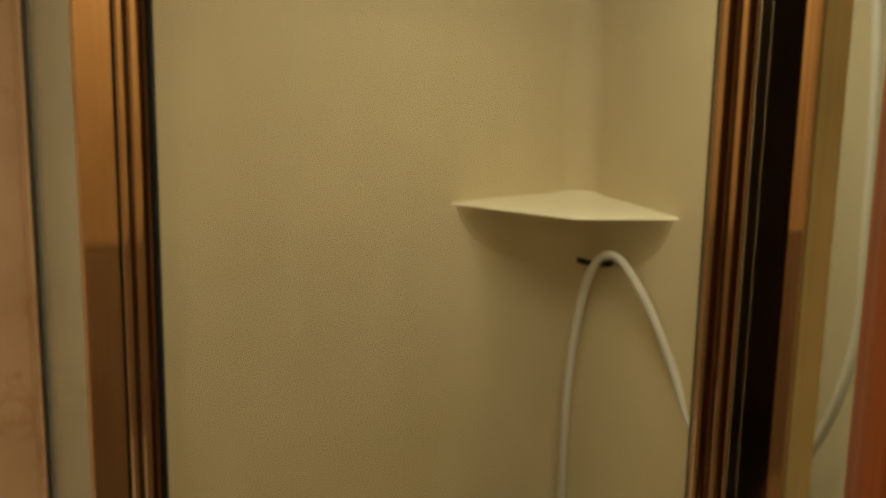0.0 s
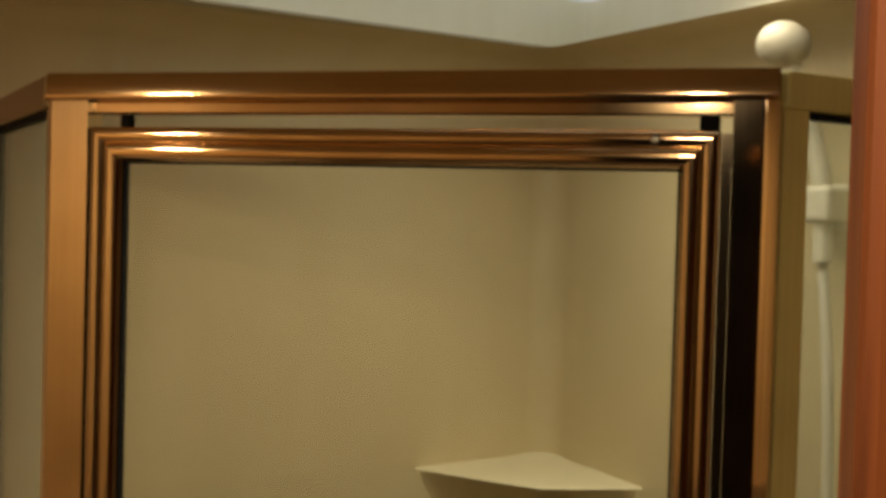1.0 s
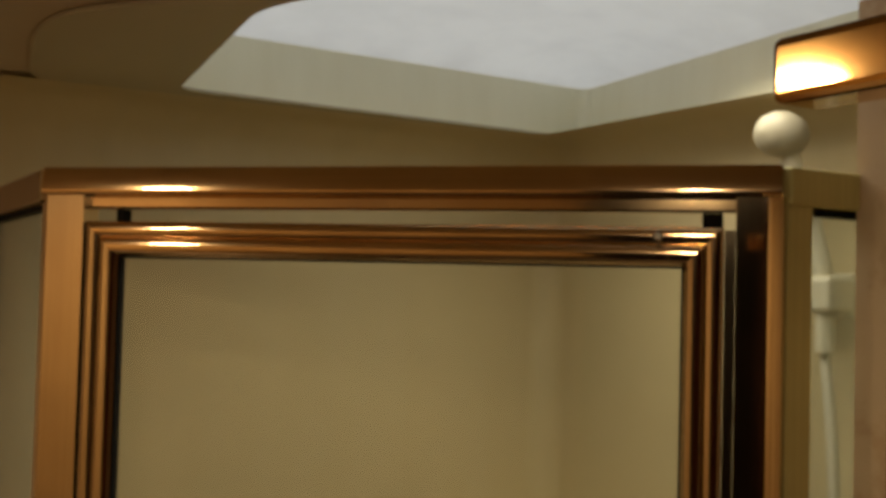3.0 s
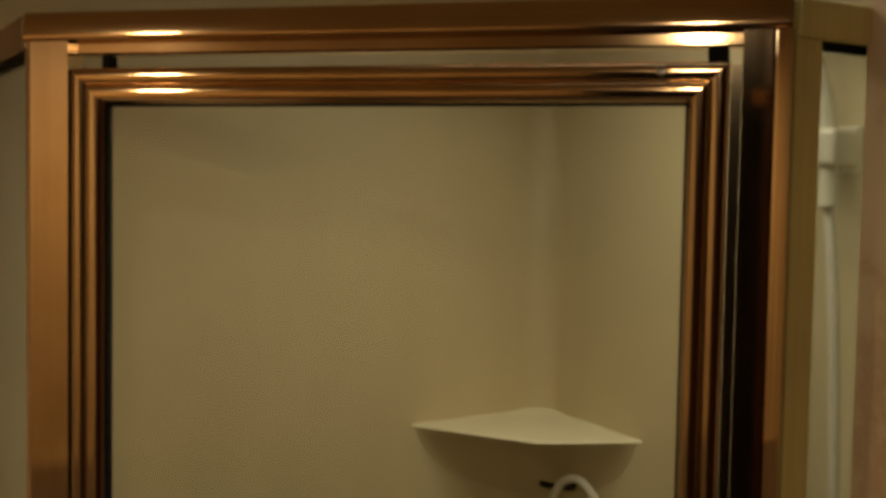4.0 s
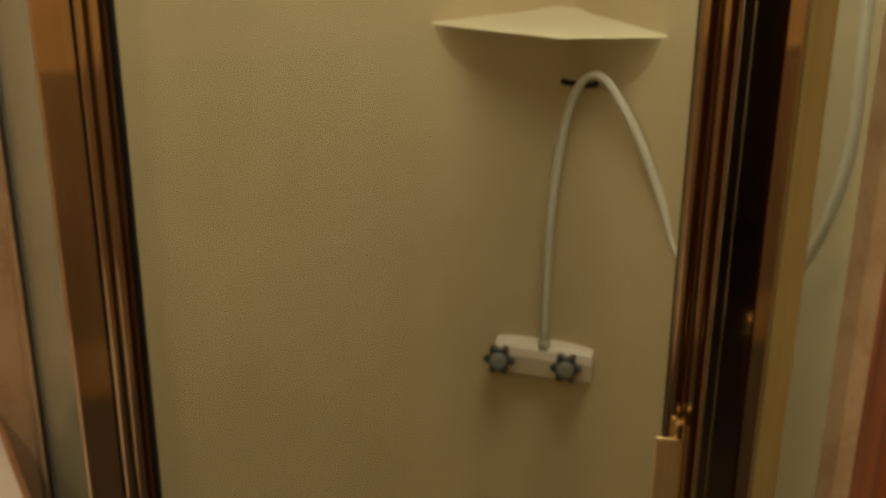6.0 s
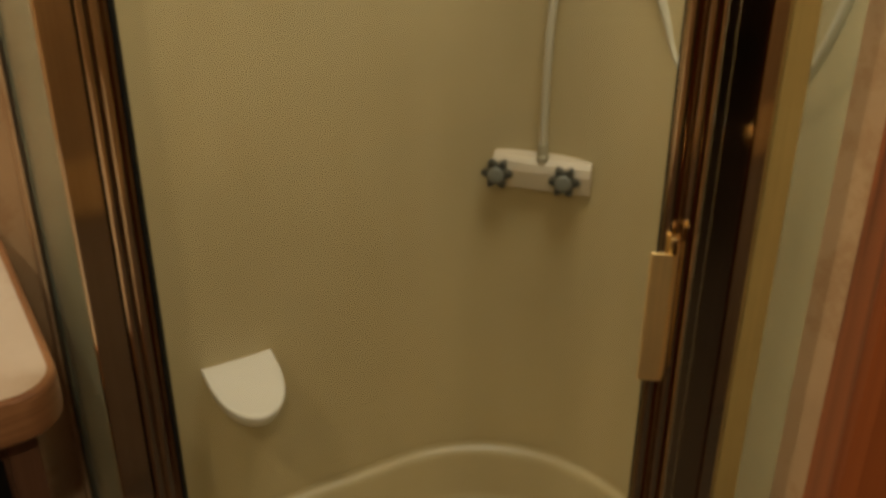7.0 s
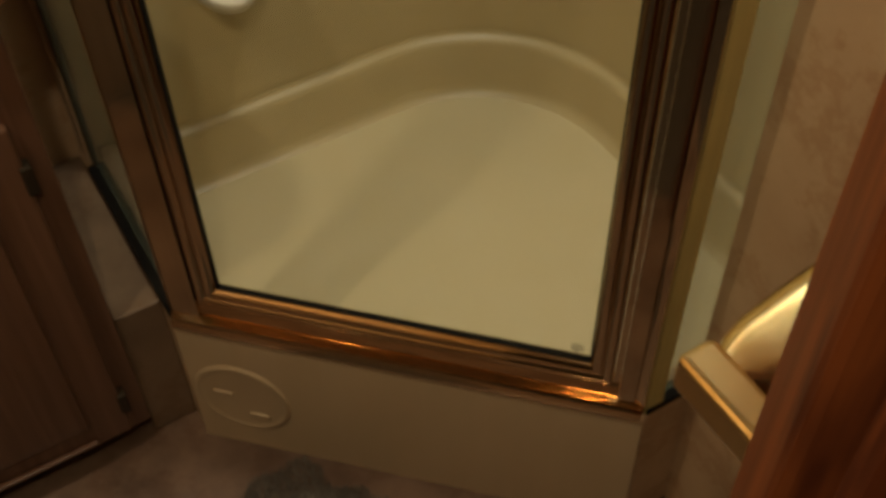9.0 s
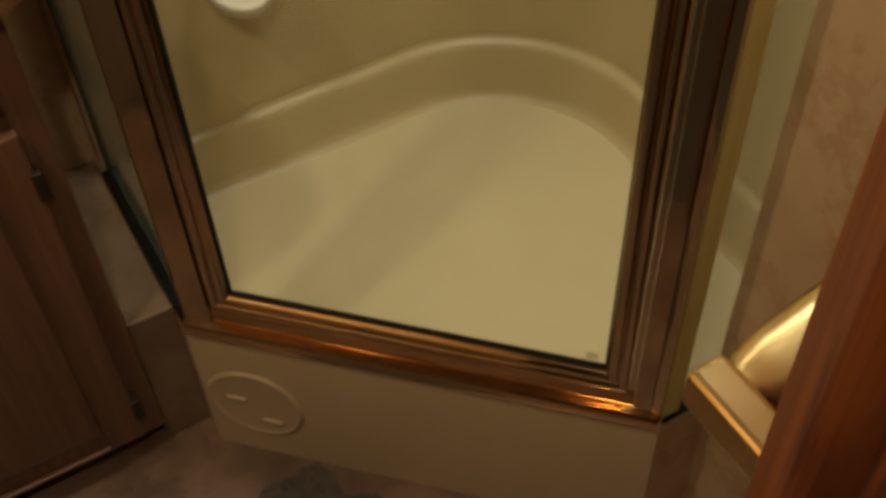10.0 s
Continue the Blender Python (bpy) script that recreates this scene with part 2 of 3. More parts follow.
def lathe(profile, n=24, m=None):
    """profile: (radius, height) pairs; turned about z."""
    rings = [[(r * math.cos(2 * math.pi * i / n), r * math.sin(2 * math.pi * i / n), h) for i in range(n)] for r, h in profile]
    bm = loft(rings)
    TURNED.add(id(bm))
    if m is not None:
        bm.transform(m)
    return bm


def smooth_path(points, per=10):
    pts = [Vector(p) for p in points]
    pts = [2 * pts[0] - pts[1]] + pts + [2 * pts[-1] - pts[-2]]
    out = []
    for i in range(1, len(pts) - 2):
        a, b, c, d = pts[i - 1:i + 3]
        for k in range(per):
            t = k / per
            out.append(0.5 * (2 * b + (c - a) * t + (2 * a - 5 * b + 4 * c - d) * t * t + (3 * b - a - 3 * c + d) * t ** 3))
    return out + [pts[-2]]


def tube(path, radius, n=12, ridge=0.0):
    rings = []
    for i, p in enumerate(path):
        way = (path[min(i + 1, len(path) - 1)] - path[max(i - 1, 0)]).normalized()
        side = way.cross(Vector((0.3, 0.9, 0.1))).normalized()
        up = side.cross(way)
        r = radius + (ridge if i % 2 else 0)
        rings.append([p + (side * math.cos(2 * math.pi * k / n) + up * math.sin(2 * math.pi * k / n)) * r for k in range(n)])
    bm = loft(rings)
    TURNED.add(id(bm))
    return bm


def facing(place, out, up=(0, 0, 1)):
    """Pose whose local z points along out, local y as near to up as can be."""
    z = Vector(out).normalized()
    x = Vector(up).cross(z).normalized()
    return Matrix.Translation(place) @ Matrix((x, z.cross(x), z)).transposed().to_4x4()


def wall_line(inset, n=22, big=0.30):
    """Plan of the two shower walls with the round corner, moved inwards by inset."""
    r = big - inset
    yc = C - big / S2
    left, right = Vector((-HALF, 0, 0)) + U_L * (END / S2), Vector((HALF, 0, 0)) + U_R * (END / S2)
    left += Vector((S2, -S2, 0)) * inset
    right += Vector((-S2, -S2, 0)) * inset
    arc = [(r * math.cos(a), yc + r * math.sin(a)) for a in (radians(135 - 90 * i / n) for i in range(n + 1))]
    return [tuple(left[:2])] + arc + [tuple(right[:2])]


# ---- the shell of the room ----
solo("floor", block((-2.2, -0.69, -0.06), (1.8, 1.6, 0.0)), VINYL, "brown marbled vinyl floor of the small bathroom", "floor", "structure")
# Unseen floor, added; its tone is set for reflections in the gold frame.
solo("floor_passage", block((-2.2, -4.1, -0.06), (1.8, -0.69, -0.002)), CARPET, "unseen grey-brown carpet added for the reflections in the frame", "floor", "structure")
solo("wall_left", prism(strip_plan((0, C + 0.006, 0), (S2, S2, 0), (-S2, S2, 0), -2.6, 0.06, 0, 0.06), 0, CEIL), PAPER,
     "beige marbled wallpaper on the wall above the vanity", "wall", "structure")
solo("wall_right", prism(strip_plan((0, C + 0.006, 0), (S2, -S2, 0), (S2, S2, 0), 0.0, 1.9, 0, 0.06), 0, CEIL), PAPER,
     "beige marbled wallpaper on the outer wall", "wall", "structure")
PS = 0.437                   # the partition stands square to the right side pane, along x + y = PS
e0 = ((PS + HALF) / 2 + 0.004, (PS - HALF) / 2 - 0.004)
solo("wall_partition", prism(strip_plan((*e0, 0), (S2, -S2, 0), (S2, S2, 0), 0, 0.95, 0, 0.05), 0, CEIL), PAPER,
     "tan marbled wallpaper on the partition beside the shower", "wall", "structure")
# Unseen wall and bands, added so that the left post reflects their steps.
solo("wall_closet", prism(strip_plan((-0.775, -0.775, 0), (S2, -S2, 0), (-S2, -S2, 0), -0.80, 1.05, 0, 0.05), 0, CEIL), HONEY,
     "unseen honey-coloured panelling that the left post reflects", "wall", "structure")
solo("wainscot", prism(strip_plan((-0.767, -0.767, 0), (S2, -S2, 0), (-S2, -S2, 0), -0.78, 1.05, 0, 0.010), 0.7705, 1.262, 0.003), UMBER,
     "unseen brown wainscot that the left post reflects", "panelling", "structure")
solo("wainscot_lower", prism(strip_plan((-0.767, -0.767, 0), (S2, -S2, 0), (-S2, -S2, 0), -0.78, 1.05, 0, 0.010), 0.002, 0.6645, 0.003), GREYWOOD,
     "unseen grey-brown panelling under the honey band", "panelling", "structure")
solo("chair_rail", prism(strip_plan((-0.762, -0.762, 0), (S2, -S2, 0), (-S2, -S2, 0), -0.78, 1.05, 0, 0.016), 1.2625, 1.276, 0.004), HONEY,
     "unseen narrow honey-coloured rail on top of the wainscot", "trim", "structure")
solo("mid_rail", prism(strip_plan((-0.763, -0.763, 0), (S2, -S2, 0), (-S2, -S2, 0), -0.78, 1.05, 0, 0.0055), 0.665, 0.770, 0.002), HONEY,
     "unseen honey-coloured band added for the left post to reflect", "trim", "structure")
# Unseen passage walls, added to close the room and tone the gold's reflections.
solo("wall_hall_back", block((-2.2, -4.06, 0), (1.8, -4.0, CEIL)), HALLWALL, "unseen dark panelling that closes the end of the passage", "wall", "structure")
solo("wall_hall_side", block((1.2, -4.0, 0), (1.26, -0.3, CEIL)), HALLSIDE, "unseen wood panelling along the passage", "wall", "structure")
solo("wall_hall_left", block((-0.86, -4.0, 0), (-0.80, -1.52, CEIL)), HALLWALL, "unseen wood panelling along the passage", "wall", "structure")

# opening of the roof dome: a square set along the shower walls, its near corner cut off
SK = [(0.059, 0.815), (-0.377, 0.333), (-0.118, -0.012), (-0.062, -0.045), (0.262, -0.096), (0.305, -0.082), (0.560, 0.190)]


def rounded(poly, r, n=5):
    out = []
    for i, p in enumerate(poly):
        p, a, b = Vector(p), Vector(poly[i - 1]), Vector(poly[(i + 1) % len(poly)])
        k = min(r, (a - p).length * 0.45, (b - p).length * 0.45)
        s, e = p + (a - p).normalized() * k, p + (b - p).normalized() * k
        out += [tuple(((1 - t) ** 2 * s + 2 * t * (1 - t) * p + t * t * e)) for t in (j / n for j in range(n + 1))]
    return out


def grown(poly, k):
    mid = sum((Vector(p) for p in poly), Vector((0, 0))) / len(poly)
    return [tuple(Vector(p) + (Vector(p) - mid).normalized() * k) for p in poly]


def ring_slab(outer, inner, z0, z1):
    """A plate with a hole: two outlines of the same number of points."""
    rings = [[(*p, z0) for p in outer], [(*p, z1) for p in outer], [(*p, z1) for p in inner], [(*p, z0) for p in inner]]
    return loft(rings + rings[:1], caps=False)


hole = grown(rounded(SK, 0.03), 0.018)
far = []
mid = Vector((0.09, 0.28))
for p in hole:
    d = (Vector(p) - mid).normalized()
    q = mid + d * 9.0
    far.append((min(max(q.x, -2.2), 1.8), min(max(q.y, -4.1), 1.6)))
bm = ring_slab(far, hole, CEIL, CEIL + 0.05)
bmesh.ops.remove_doubles(bm, verts=bm.verts, dist=1e-5)
solo("ceiling", bm, CEILING, "dull beige padded vinyl ceiling", "ceiling", "structure")

skylight = thing("skylight", "ivory moulded skylight surround with a milky dome over the shower", "skylight")
OUT = [(0.062, 0.852), (-0.535, 0.255), (-0.378, 0.037), (-0.301, -0.035), (0.318, -0.150), (0.400, -0.080), (0.690, 0.200)]
flange_out, flange_in = rounded(OUT, 0.07), rounded(SK, 0.03)
bm = ring_slab(flange_out, flange_in, CEIL - 0.005, CEIL - 0.0005)
bmesh.ops.remove_doubles(bm, verts=bm.verts, dist=1e-6)
bevel(bm, 0.0018, 2, 50)
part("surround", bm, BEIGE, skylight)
well = rounded(SK, 0.03)
bm = loft([[(*p, CEIL - 0.0048) for p in grown(well, 0.0008)], [(*p, CEIL + 0.074) for p in grown(well, 0.006)]], caps=False)
part("well", bm, LIT_WELL, skylight)
rings = []
for k in range(9):
    a = radians(k * 10.8)
    mid2 = Vector((0.09, 0.28))
    rings.append([(*(mid2 + (Vector(p) - mid2) * (math.cos(a) * 1.03)), CEIL + 0.070 + 0.05 * math.sin(a)) for p in well])
bm = loft(rings, caps=False)
bm.faces.new([v for v in bm.verts][-len(well):])
part("dome", bm, MILK, skylight, "milky white acrylic dome", 60)
for x, y in ((0.315, -0.140),):
    part("screw", lathe([(0.0001, -0.0015), (0.004, -0.001), (0.0045, 0.001)], 10, Matrix.Translation((x, y, CEIL - 0.006))), BLACK, skylight)

# ---- shower stall: moulded walls, tray and skirt ----
shower_stall = thing("shower_stall", "cream fibreglass corner shower stall with rounded back corner", "shower stall")
TOP = 1.975
# above the shelf the walls meet in a tight corner, below it in a wide curve
R2 = 0.045
rings = [[(*p, z) for p in wall_line(d, 22, R2 + d)] for d, z in ((0.087, CEIL - 0.0052), (0.040, CEIL - 0.0070), (0.020, TOP + 0.028), (0.008, TOP + 0.012), (0.002, TOP), (0, TOP - 0.02), (0, 1.7), (0, 1.374))]
part("upper_wall", loft(rings, closed=False), CREAM, shower_stall, sharp=50)
rings = [[(*p, z) for p in wall_line(0.0015)] for z in (1.3755, 1.2, 0.8, 0.275)]
part("lower_wall", loft(rings, closed=False), CREAM, shower_stall, sharp=50)
prof = [(0, 0.275), (0.001, 0.263), (0.004, 0.259), (0.010, 0.257), (0.014, 0.254), (0.017, 0.248), (0.019, 0.239), (0.024, 0.168), (0.027, 0.156), (0.034, 0.147), (0.045, 0.143)]
rings = [[(*p, z) for p in wall_line(d)] for d, z in prof]
part("kerb", loft(rings, closed=False), CREAM, shower_stall, "raised cream kerb round the tray", 60)
inner = wall_line(0.040)
plan = inner + [(HALF - 0.02, 0.045), (-HALF + 0.02, 0.045)]
part("tray", prism(plan, 0.11, 0.144), LIT_CREAM, shower_stall)
# front skirt with a soft top edge
prof = [(0.052, 0.05), (0.052, 0.280), (0.048, 0.288), (0.040, 0.291), (0.0, 0.291), (-0.006, 0.2895), (-0.009, 0.285), (-0.010, 0.278), (-0.010, 0.0), (0.04, 0.0)]
part("skirt", loft([[(x, y, z) for y, z in prof] for x in (-HALF - 0.004, HALF + 0.004)]), SKIRT, shower_stall)
for u, x in ((U_L, -HALF - 0.005), (U_R, HALF + 0.005)):
    v = Vector((S2, S2, 0)) if x < 0 else Vector((-S2, S2, 0))
    part("side_skirt", prism(strip_plan((x, -0.006, 0), u, v, 0.002, END / S2 + 0.01, 0, 0.045), 0, 0.2905, 0.003), PAPER, shower_stall, "marbled board under the side pane")
cover = part("access_cover", lathe([(0.0001, 0.0022), (0.068, 0.0022), (0.074, 0.0028), (0.079, 0.0044), (0.083, 0.0034), (0.086, 0.0), (0.086, -0.004)][::-1], 48,
             facing((-0.250, -0.010, 0.132), (0, -1, 0)) @ Matrix.Diagonal((0.88, 0.93, 1, 1))), SKIRT, shower_stall, "round cream access cover with two finger tabs")
for x, z in ((-0.278, 0.139), (-0.226, 0.094)):
    m = facing((x, -0.0125, z), (0, -1, 0))
    part("tab", bevel(block((-0.016, -0.006, -0.002), (0.016, 0.006, 0.0030), 0, m), 0.0024, 3), SKIRT, cover)
# corner shelf between the walls
arc = [(-0.170, C - 0.170 + 0.003)] + [p for p in wall_line(-0.003, 16, R2)[1:-1]] + [(0.171, C - 0.171 + 0.003)]
front = []
for i in range(33):
    x = -0.170 + 0.341 * i / 32
    k = min((x + 0.170) / 0.202, (0.171 - x) / 0.139)
    front.append((x, 0.708 - 0.056 * k * (1.15 - 0.15 * k)))
# the underside runs down to the lower wall in a cove
under = []
for i, (x, y) in enumerate(front):
    k = i / (len(front) - 1)
    px = -0.170 + 0.341 * k
    py = C - R / S2 + math.sqrt(max((R + 0.006) ** 2 - px * px, 0.0))
    under.append((px, max(py, y)))
COVE = ((0.0, 1.20), (0.02, 1.235), (0.06, 1.270), (0.12, 1.296), (0.22, 1.318), (0.36, 1.337), (0.54, 1.353), (0.76, 1.3665), (0.95, 1.3755))
rings = [[((1 - f) * q[0] + f * p[0], (1 - f) * q[1] + f * p[1], z) for p, q in zip(front, under)] for f, z in COVE]
part("shelf_cove", loft(rings, closed=False), CREAM, shower_stall, sharp=70)
rings = [rings[-1]]
rings.append([(x, y, 1.3772) for x, y in front])
rings.append([(x, y + 0.002, 1.3790) for x, y in front])
rings.append([(x * 0.985, y + 0.007, 1.3796) for x, y in front])
for f, lift in ((0.35, 0.001), (0.7, 0.002), (0.93, 0.006), (1.0, 0.012)):
    row = []
    for i, (x, y) in enumerate(front):
        j = i * (len(arc) - 1) / (len(front) - 1)
        j0 = min(int(j), len(arc) - 2)
        q = Vector(arc[j0]).lerp(Vector(arc[j0 + 1]), j - j0)
        row.append((x * 0.985 * (1 - f) + q.x * f, (y + 0.007) * (1 - f) + q.y * f, 1.3796 + lift * 0.7))
    rings.append(row)
# Same moulding as the cove, coloured paler where the top faces the skylight.
part("shelf", loft(rings, closed=False), LIT_CREAM, shower_stall, "moulded corner shelf, overhead light put into its colour", 70)

# ---- shower enclosure ----
enclosure = thing("shower_enclosure", "gold anodised corner shower frame with fixed glass side panes", "shower enclosure")
H0, H1 = 1.857, 1.882
bulge = [(-0.0140 + (z - H0 + 0.0005) ** 2 / 0.15, z) for z in (H1 - 0.0015 - 0.0023 * k for k in range(10))]
prof = [(0.020, H1 - 0.002), (0.010, H1), (-0.0096, H1)] + bulge + [(-0.0136, H0 + 0.0020), (-0.0125, H0 + 0.0005), (-0.0100, H0), (-0.002, H0 - 0.002), (-0.002, H0 - 0.010), (0.0, H0 - 0.012), (0.018, H0 - 0.012), (0.020, H0)]
part("header", loft([[(x, y, z) for y, z in prof] for x in (-HALF, HALF)]), GOLD_X, enclosure, sharp=28)
prof = [(0.016, 0.290), (0.016, 0.318), (0.012, 0.3515), (-0.003, 0.3515), (-0.004, 0.350), (-0.004, 0.3195)]
prof += [p for k in range(3) for p in ((-0.0045 - 0.0035 * k, 0.3175 - 0.0022 * k), (-0.0055 - 0.0035 * k, 0.3185 - 0.0022 * k), (-0.0068 - 0.0035 * k, 0.3182 - 0.0022 * k), (-0.0076 - 0.0035 * k, 0.3165 - 0.0022 * k))]
prof += [(-0.0160, 0.3095), (-0.0170, 0.306), (-0.0172, 0.293), (-0.0160, 0.290)]
part("sill", loft([[(x, y, z) for y, z in prof] for x in (-HALF, HALF)]), GOLD_X, enclosure, sharp=40)
left_plan = [(-0.284, -0.009), (-0.322, -0.009), (-0.3265, -0.007), (-0.333, 0.000), (-0.335, 0.026), (-0.318, 0.016), (-0.284, 0.016)]
part("post", prism(left_plan, 0.291, H0), GOLD_Z, enclosure, sharp=15)
right_plan = [(0.2915, 0.016), (0.2915, -0.0080), (0.2922, -0.0086), (0.3135, -0.0086), (0.3145, -0.0074), (0.3155, -0.0070), (0.3165, -0.0076), (0.3265, -0.0106), (0.3290, -0.004), (0.325, 0.016)]
part("post", prism(right_plan, 0.291, H0), DARKER_GOLD, enclosure, "gold upright beside the hinges, dark reflection partly in its colour", 15)
rear = [(0.330, -0.004), (0.350, 0.016), (0.336, 0.030), (0.3235, 0.018)]
part("side_post", prism(rear, 0.291, H0, 0.001), PALE_GOLD, enclosure, "pale gold upright of the side pane")
for u, x, mat, lab in ((U_L, -HALF, SHADE_GOLD, "gold rail, its shade put into the colour"), (U_R, HALF, PALE_GOLD, "pale gold rail")):
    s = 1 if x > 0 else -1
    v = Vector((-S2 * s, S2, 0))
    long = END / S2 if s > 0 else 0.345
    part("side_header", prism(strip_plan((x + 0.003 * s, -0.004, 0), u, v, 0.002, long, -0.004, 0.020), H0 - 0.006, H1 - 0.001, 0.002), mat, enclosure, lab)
    part("side_gasket", prism(strip_plan((x + 0.002 * s, 0, 0), u, v, 0.022, long, 0.001, 0.014), H0 - 0.012, H0 - 0.0065), BLACK, enclosure)
    part("side_sill", prism(strip_plan((x + 0.003 * s, -0.004, 0), u, v, 0.002, long, -0.004, 0.020), 0.291, 0.302, 0.002), BLACK, enclosure, "black seal under the side pane")
    part("wall_channel", prism(strip_plan((x, 0, 0), u, v, long - 0.008, long - 0.001, 0.000, 0.015), 0.3025, H0 - 0.0125, 0.0015), DARK, enclosure, "dark wall channel")
    if s < 0:
        part("end_board", prism(strip_plan((x, 0, 0), u, v, long, END / S2 - 0.001, -0.004, 0.019), 0.2915, H1, 0.002), PAPER, enclosure, "marbled board at the end of the side pane")
    pane = part("side_pane", prism(strip_plan((x, 0, 0), u, v, 0.022, long - 0.0085, 0.005, 0.010), 0.3025, H0 - 0.0125), HAZED, enclosure, "glass side pane with a faint green-grey haze")
    pane.visible_shadow = False

# ---- shower door ----
shower_door = thing("shower_door", "closed clear glass shower door in a ribbed gold frame", "shower door")
X0, X1, Z0, Z1 = -0.2805, 0.2825, 0.3525, 1.833
RIB = [(0.0, 0.012), (0.0, -0.008)] + [(0.007 - 0.007 * math.cos(a), -0.008 - 0.0045 * math.sin(a)) for a in (radians(15 * i) for i in range(1, 12))]
RIB += [(0.0145, -0.0098), (0.0155, -0.0100)] + [(0.0215 - 0.006 * math.cos(a), -0.0098 - 0.0022 * math.sin(a)) for a in (radians(15 * i) for i in range(1, 11))] + [(0.0295, -0.0062), (0.0310, -0.0045), (0.0310, 0.0050), (0.0240, 0.012)]


def member(i, profile, base=0.0):
    """One mitred side of the door frame: 0 bottom, 1 right, 2 top, 3 left."""
    def corner(k, u, v):
        u += base
        x, z = ((X0 + u, Z0 + u), (X1 - u, Z0 + u), (X1 - u, Z1 - u), (X0 + u, Z1 - u))[k % 4]
        return (x, v, z)
    return loft([[corner(k, u, v) for u, v in profile] for k in (i, i + 1)])


for i, (name, mat) in enumerate((("bottom_rail", GOLD_X), ("stile", GOLD_Z), ("top_rail", GOLD_X), ("stile", GOLD_Z))):
    rail = part(name, member(i, RIB), mat, shower_door, sharp=40)
    part("gasket", member(i, [(0.0, 0.0050), (0.0, -0.0040), (0.0008, -0.0044), (0.0015, -0.0034), (0.0015, 0.0050)], 0.0312), BLACK, rail)
pane = door_pane = part("pane", block((X0 + 0.0322, -0.0006, Z0 + 0.0322), (X1 - 0.0322, 0.0034, Z1 - 0.0322)), GLASS, shower_door, "clear glass pane")
pane.visible_shadow = False
part("mark", lathe([(0.0001, 0.0004), (0.0085, 0.0004), (0.009, 0.0)][::-1], 20, facing((0.2325, -0.0010, Z0 + 0.052), (0, -1, 0))), HAZE, door_pane, "faint frosted maker's mark")
for x, w in ((-0.249, 0.0045), (0.2735, 0.008)):
    part("pivot", block((x - w, -0.004, Z1 + 0.0005), (x + w, 0.008, H0 - 0.0125), 0.001), BLACK, shower_door)
part("strike", block((X0 - 0.0045, -0.004, Z0), (X0 - 0.0005, 0.010, Z1 - 0.002)), BLACK, shower_door)
part("strike", block((X1 + 0.0005, -0.004, Z0), (0.2912, 0.006, Z1 - 0.002)), GOLD_Z, shower_door)
part("stud", lathe([(0.004, 0), (0.004, 0.002), (0.0028, 0.0034), (0.0001, 0.004)], 14, facing((0.232, -0.0155, Z1 - 0.008), (0, -1, 0.1))), CHROME, shower_door)
# pull: a flat brass plate that stands off the stile
prof = [(0.247, -0.030), (0.2485, -0.0325), (0.266, -0.030), (0.2685, -0.027), (0.2695, -0.016), (0.2675, -0.016), (0.266, -0.026), (0.264, -0.028), (0.249, -0.0295)]
handle = part("handle", loft([[(x, y, z) for x, y in prof] for z in (1.047, 1.177)]), SATIN, shower_door, "brass plate pull")
part("clip", bevel(block((0.2620, -0.030, 1.175), (0.2700, -0.0165, 1.192)), 0.003, 3), POLISHED, handle)

# ---- shower fittings ----
faucet = thing("shower_faucet", "white two-knob shower faucet on the rounded corner", "faucet")
YF = C - R / S2 + R
prof = [(-0.034, 0), (-0.034, 0.016), (-0.030, 0.022), (0.004, 0.028), (0.018, 0.025), (0.026, 0.018), (0.029, 0.0)]
bm = loft([[(x, YF - 0.004 + 0.010 * abs(x - 0.012) - v, 0.848 + u * s * 0.95) for u, v in prof] for x, s in ((-0.066, 0.94), (-0.0635, 1.0), (-0.02, 1.0), (0.05, 1.0), (0.0895, 1.0), (0.092, 0.94))])
part("body", bm, PLATE, faucet)
part("outlet", lathe([(0.010, 0), (0.0105, 0.010), (0.0085, 0.013), (0.0085, 0.03), (0.0001, 0.031)], 18, Matrix.Translation((0.013, YF - 0.020, 0.868))), BEIGE, faucet)
for x in (-0.056, 0.052):
    m = facing((x, YF - 0.026, 0.847), (0.06, -1, 0.12))
    lobes = []
    for h, k in ((0.0, 0.92), (0.004, 1.0), (0.016, 1.0), (0.020, 0.9)):
        lobes.append([((0.021 + 0.0045 * math.cos(6 * a)) * k * math.cos(a), (0.021 + 0.0045 * math.cos(6 * a)) * k * math.sin(a), 0.008 + h) for a in (2 * math.pi * i / 48 for i in range(48))])
    bm = loft(lobes)
    bm.transform(m)
    knob = part("knob", bm, SMOKE, faucet, "smoked six-lobed knob")
    part("stem", lathe([(0.012, -0.004), (0.012, 0.009)], 14, m), CHROME, knob)
    part("cap", lathe([(0.0135, 0.027), (0.0135, 0.029), (0.011, 0.031), (0.0001, 0.032)], 20, m), GREY, knob)

YB = YF - 0.02
hook = thing("hose_hook", "small dark metal hose hook on the stall wall", "hook")
part("base", lathe([(0.010, 0), (0.010, 0.003), (0.006, 0.006), (0.0001, 0.0065)], 16, facing((0.066, YF + 0.001, 1.300), (0, -1, 0))), CHROME, hook)
part("arm", tube(smooth_path([(0.070, YB + 0.020, 1.298), (0.070, YB - 0.004, 1.2985), (0.052, YB - 0.012, 1.300), (0.036, YB - 0.013, 1.301), (0.024, YB - 0.012, 1.303)], 6), 0.0044, 10), BLACK, hook)

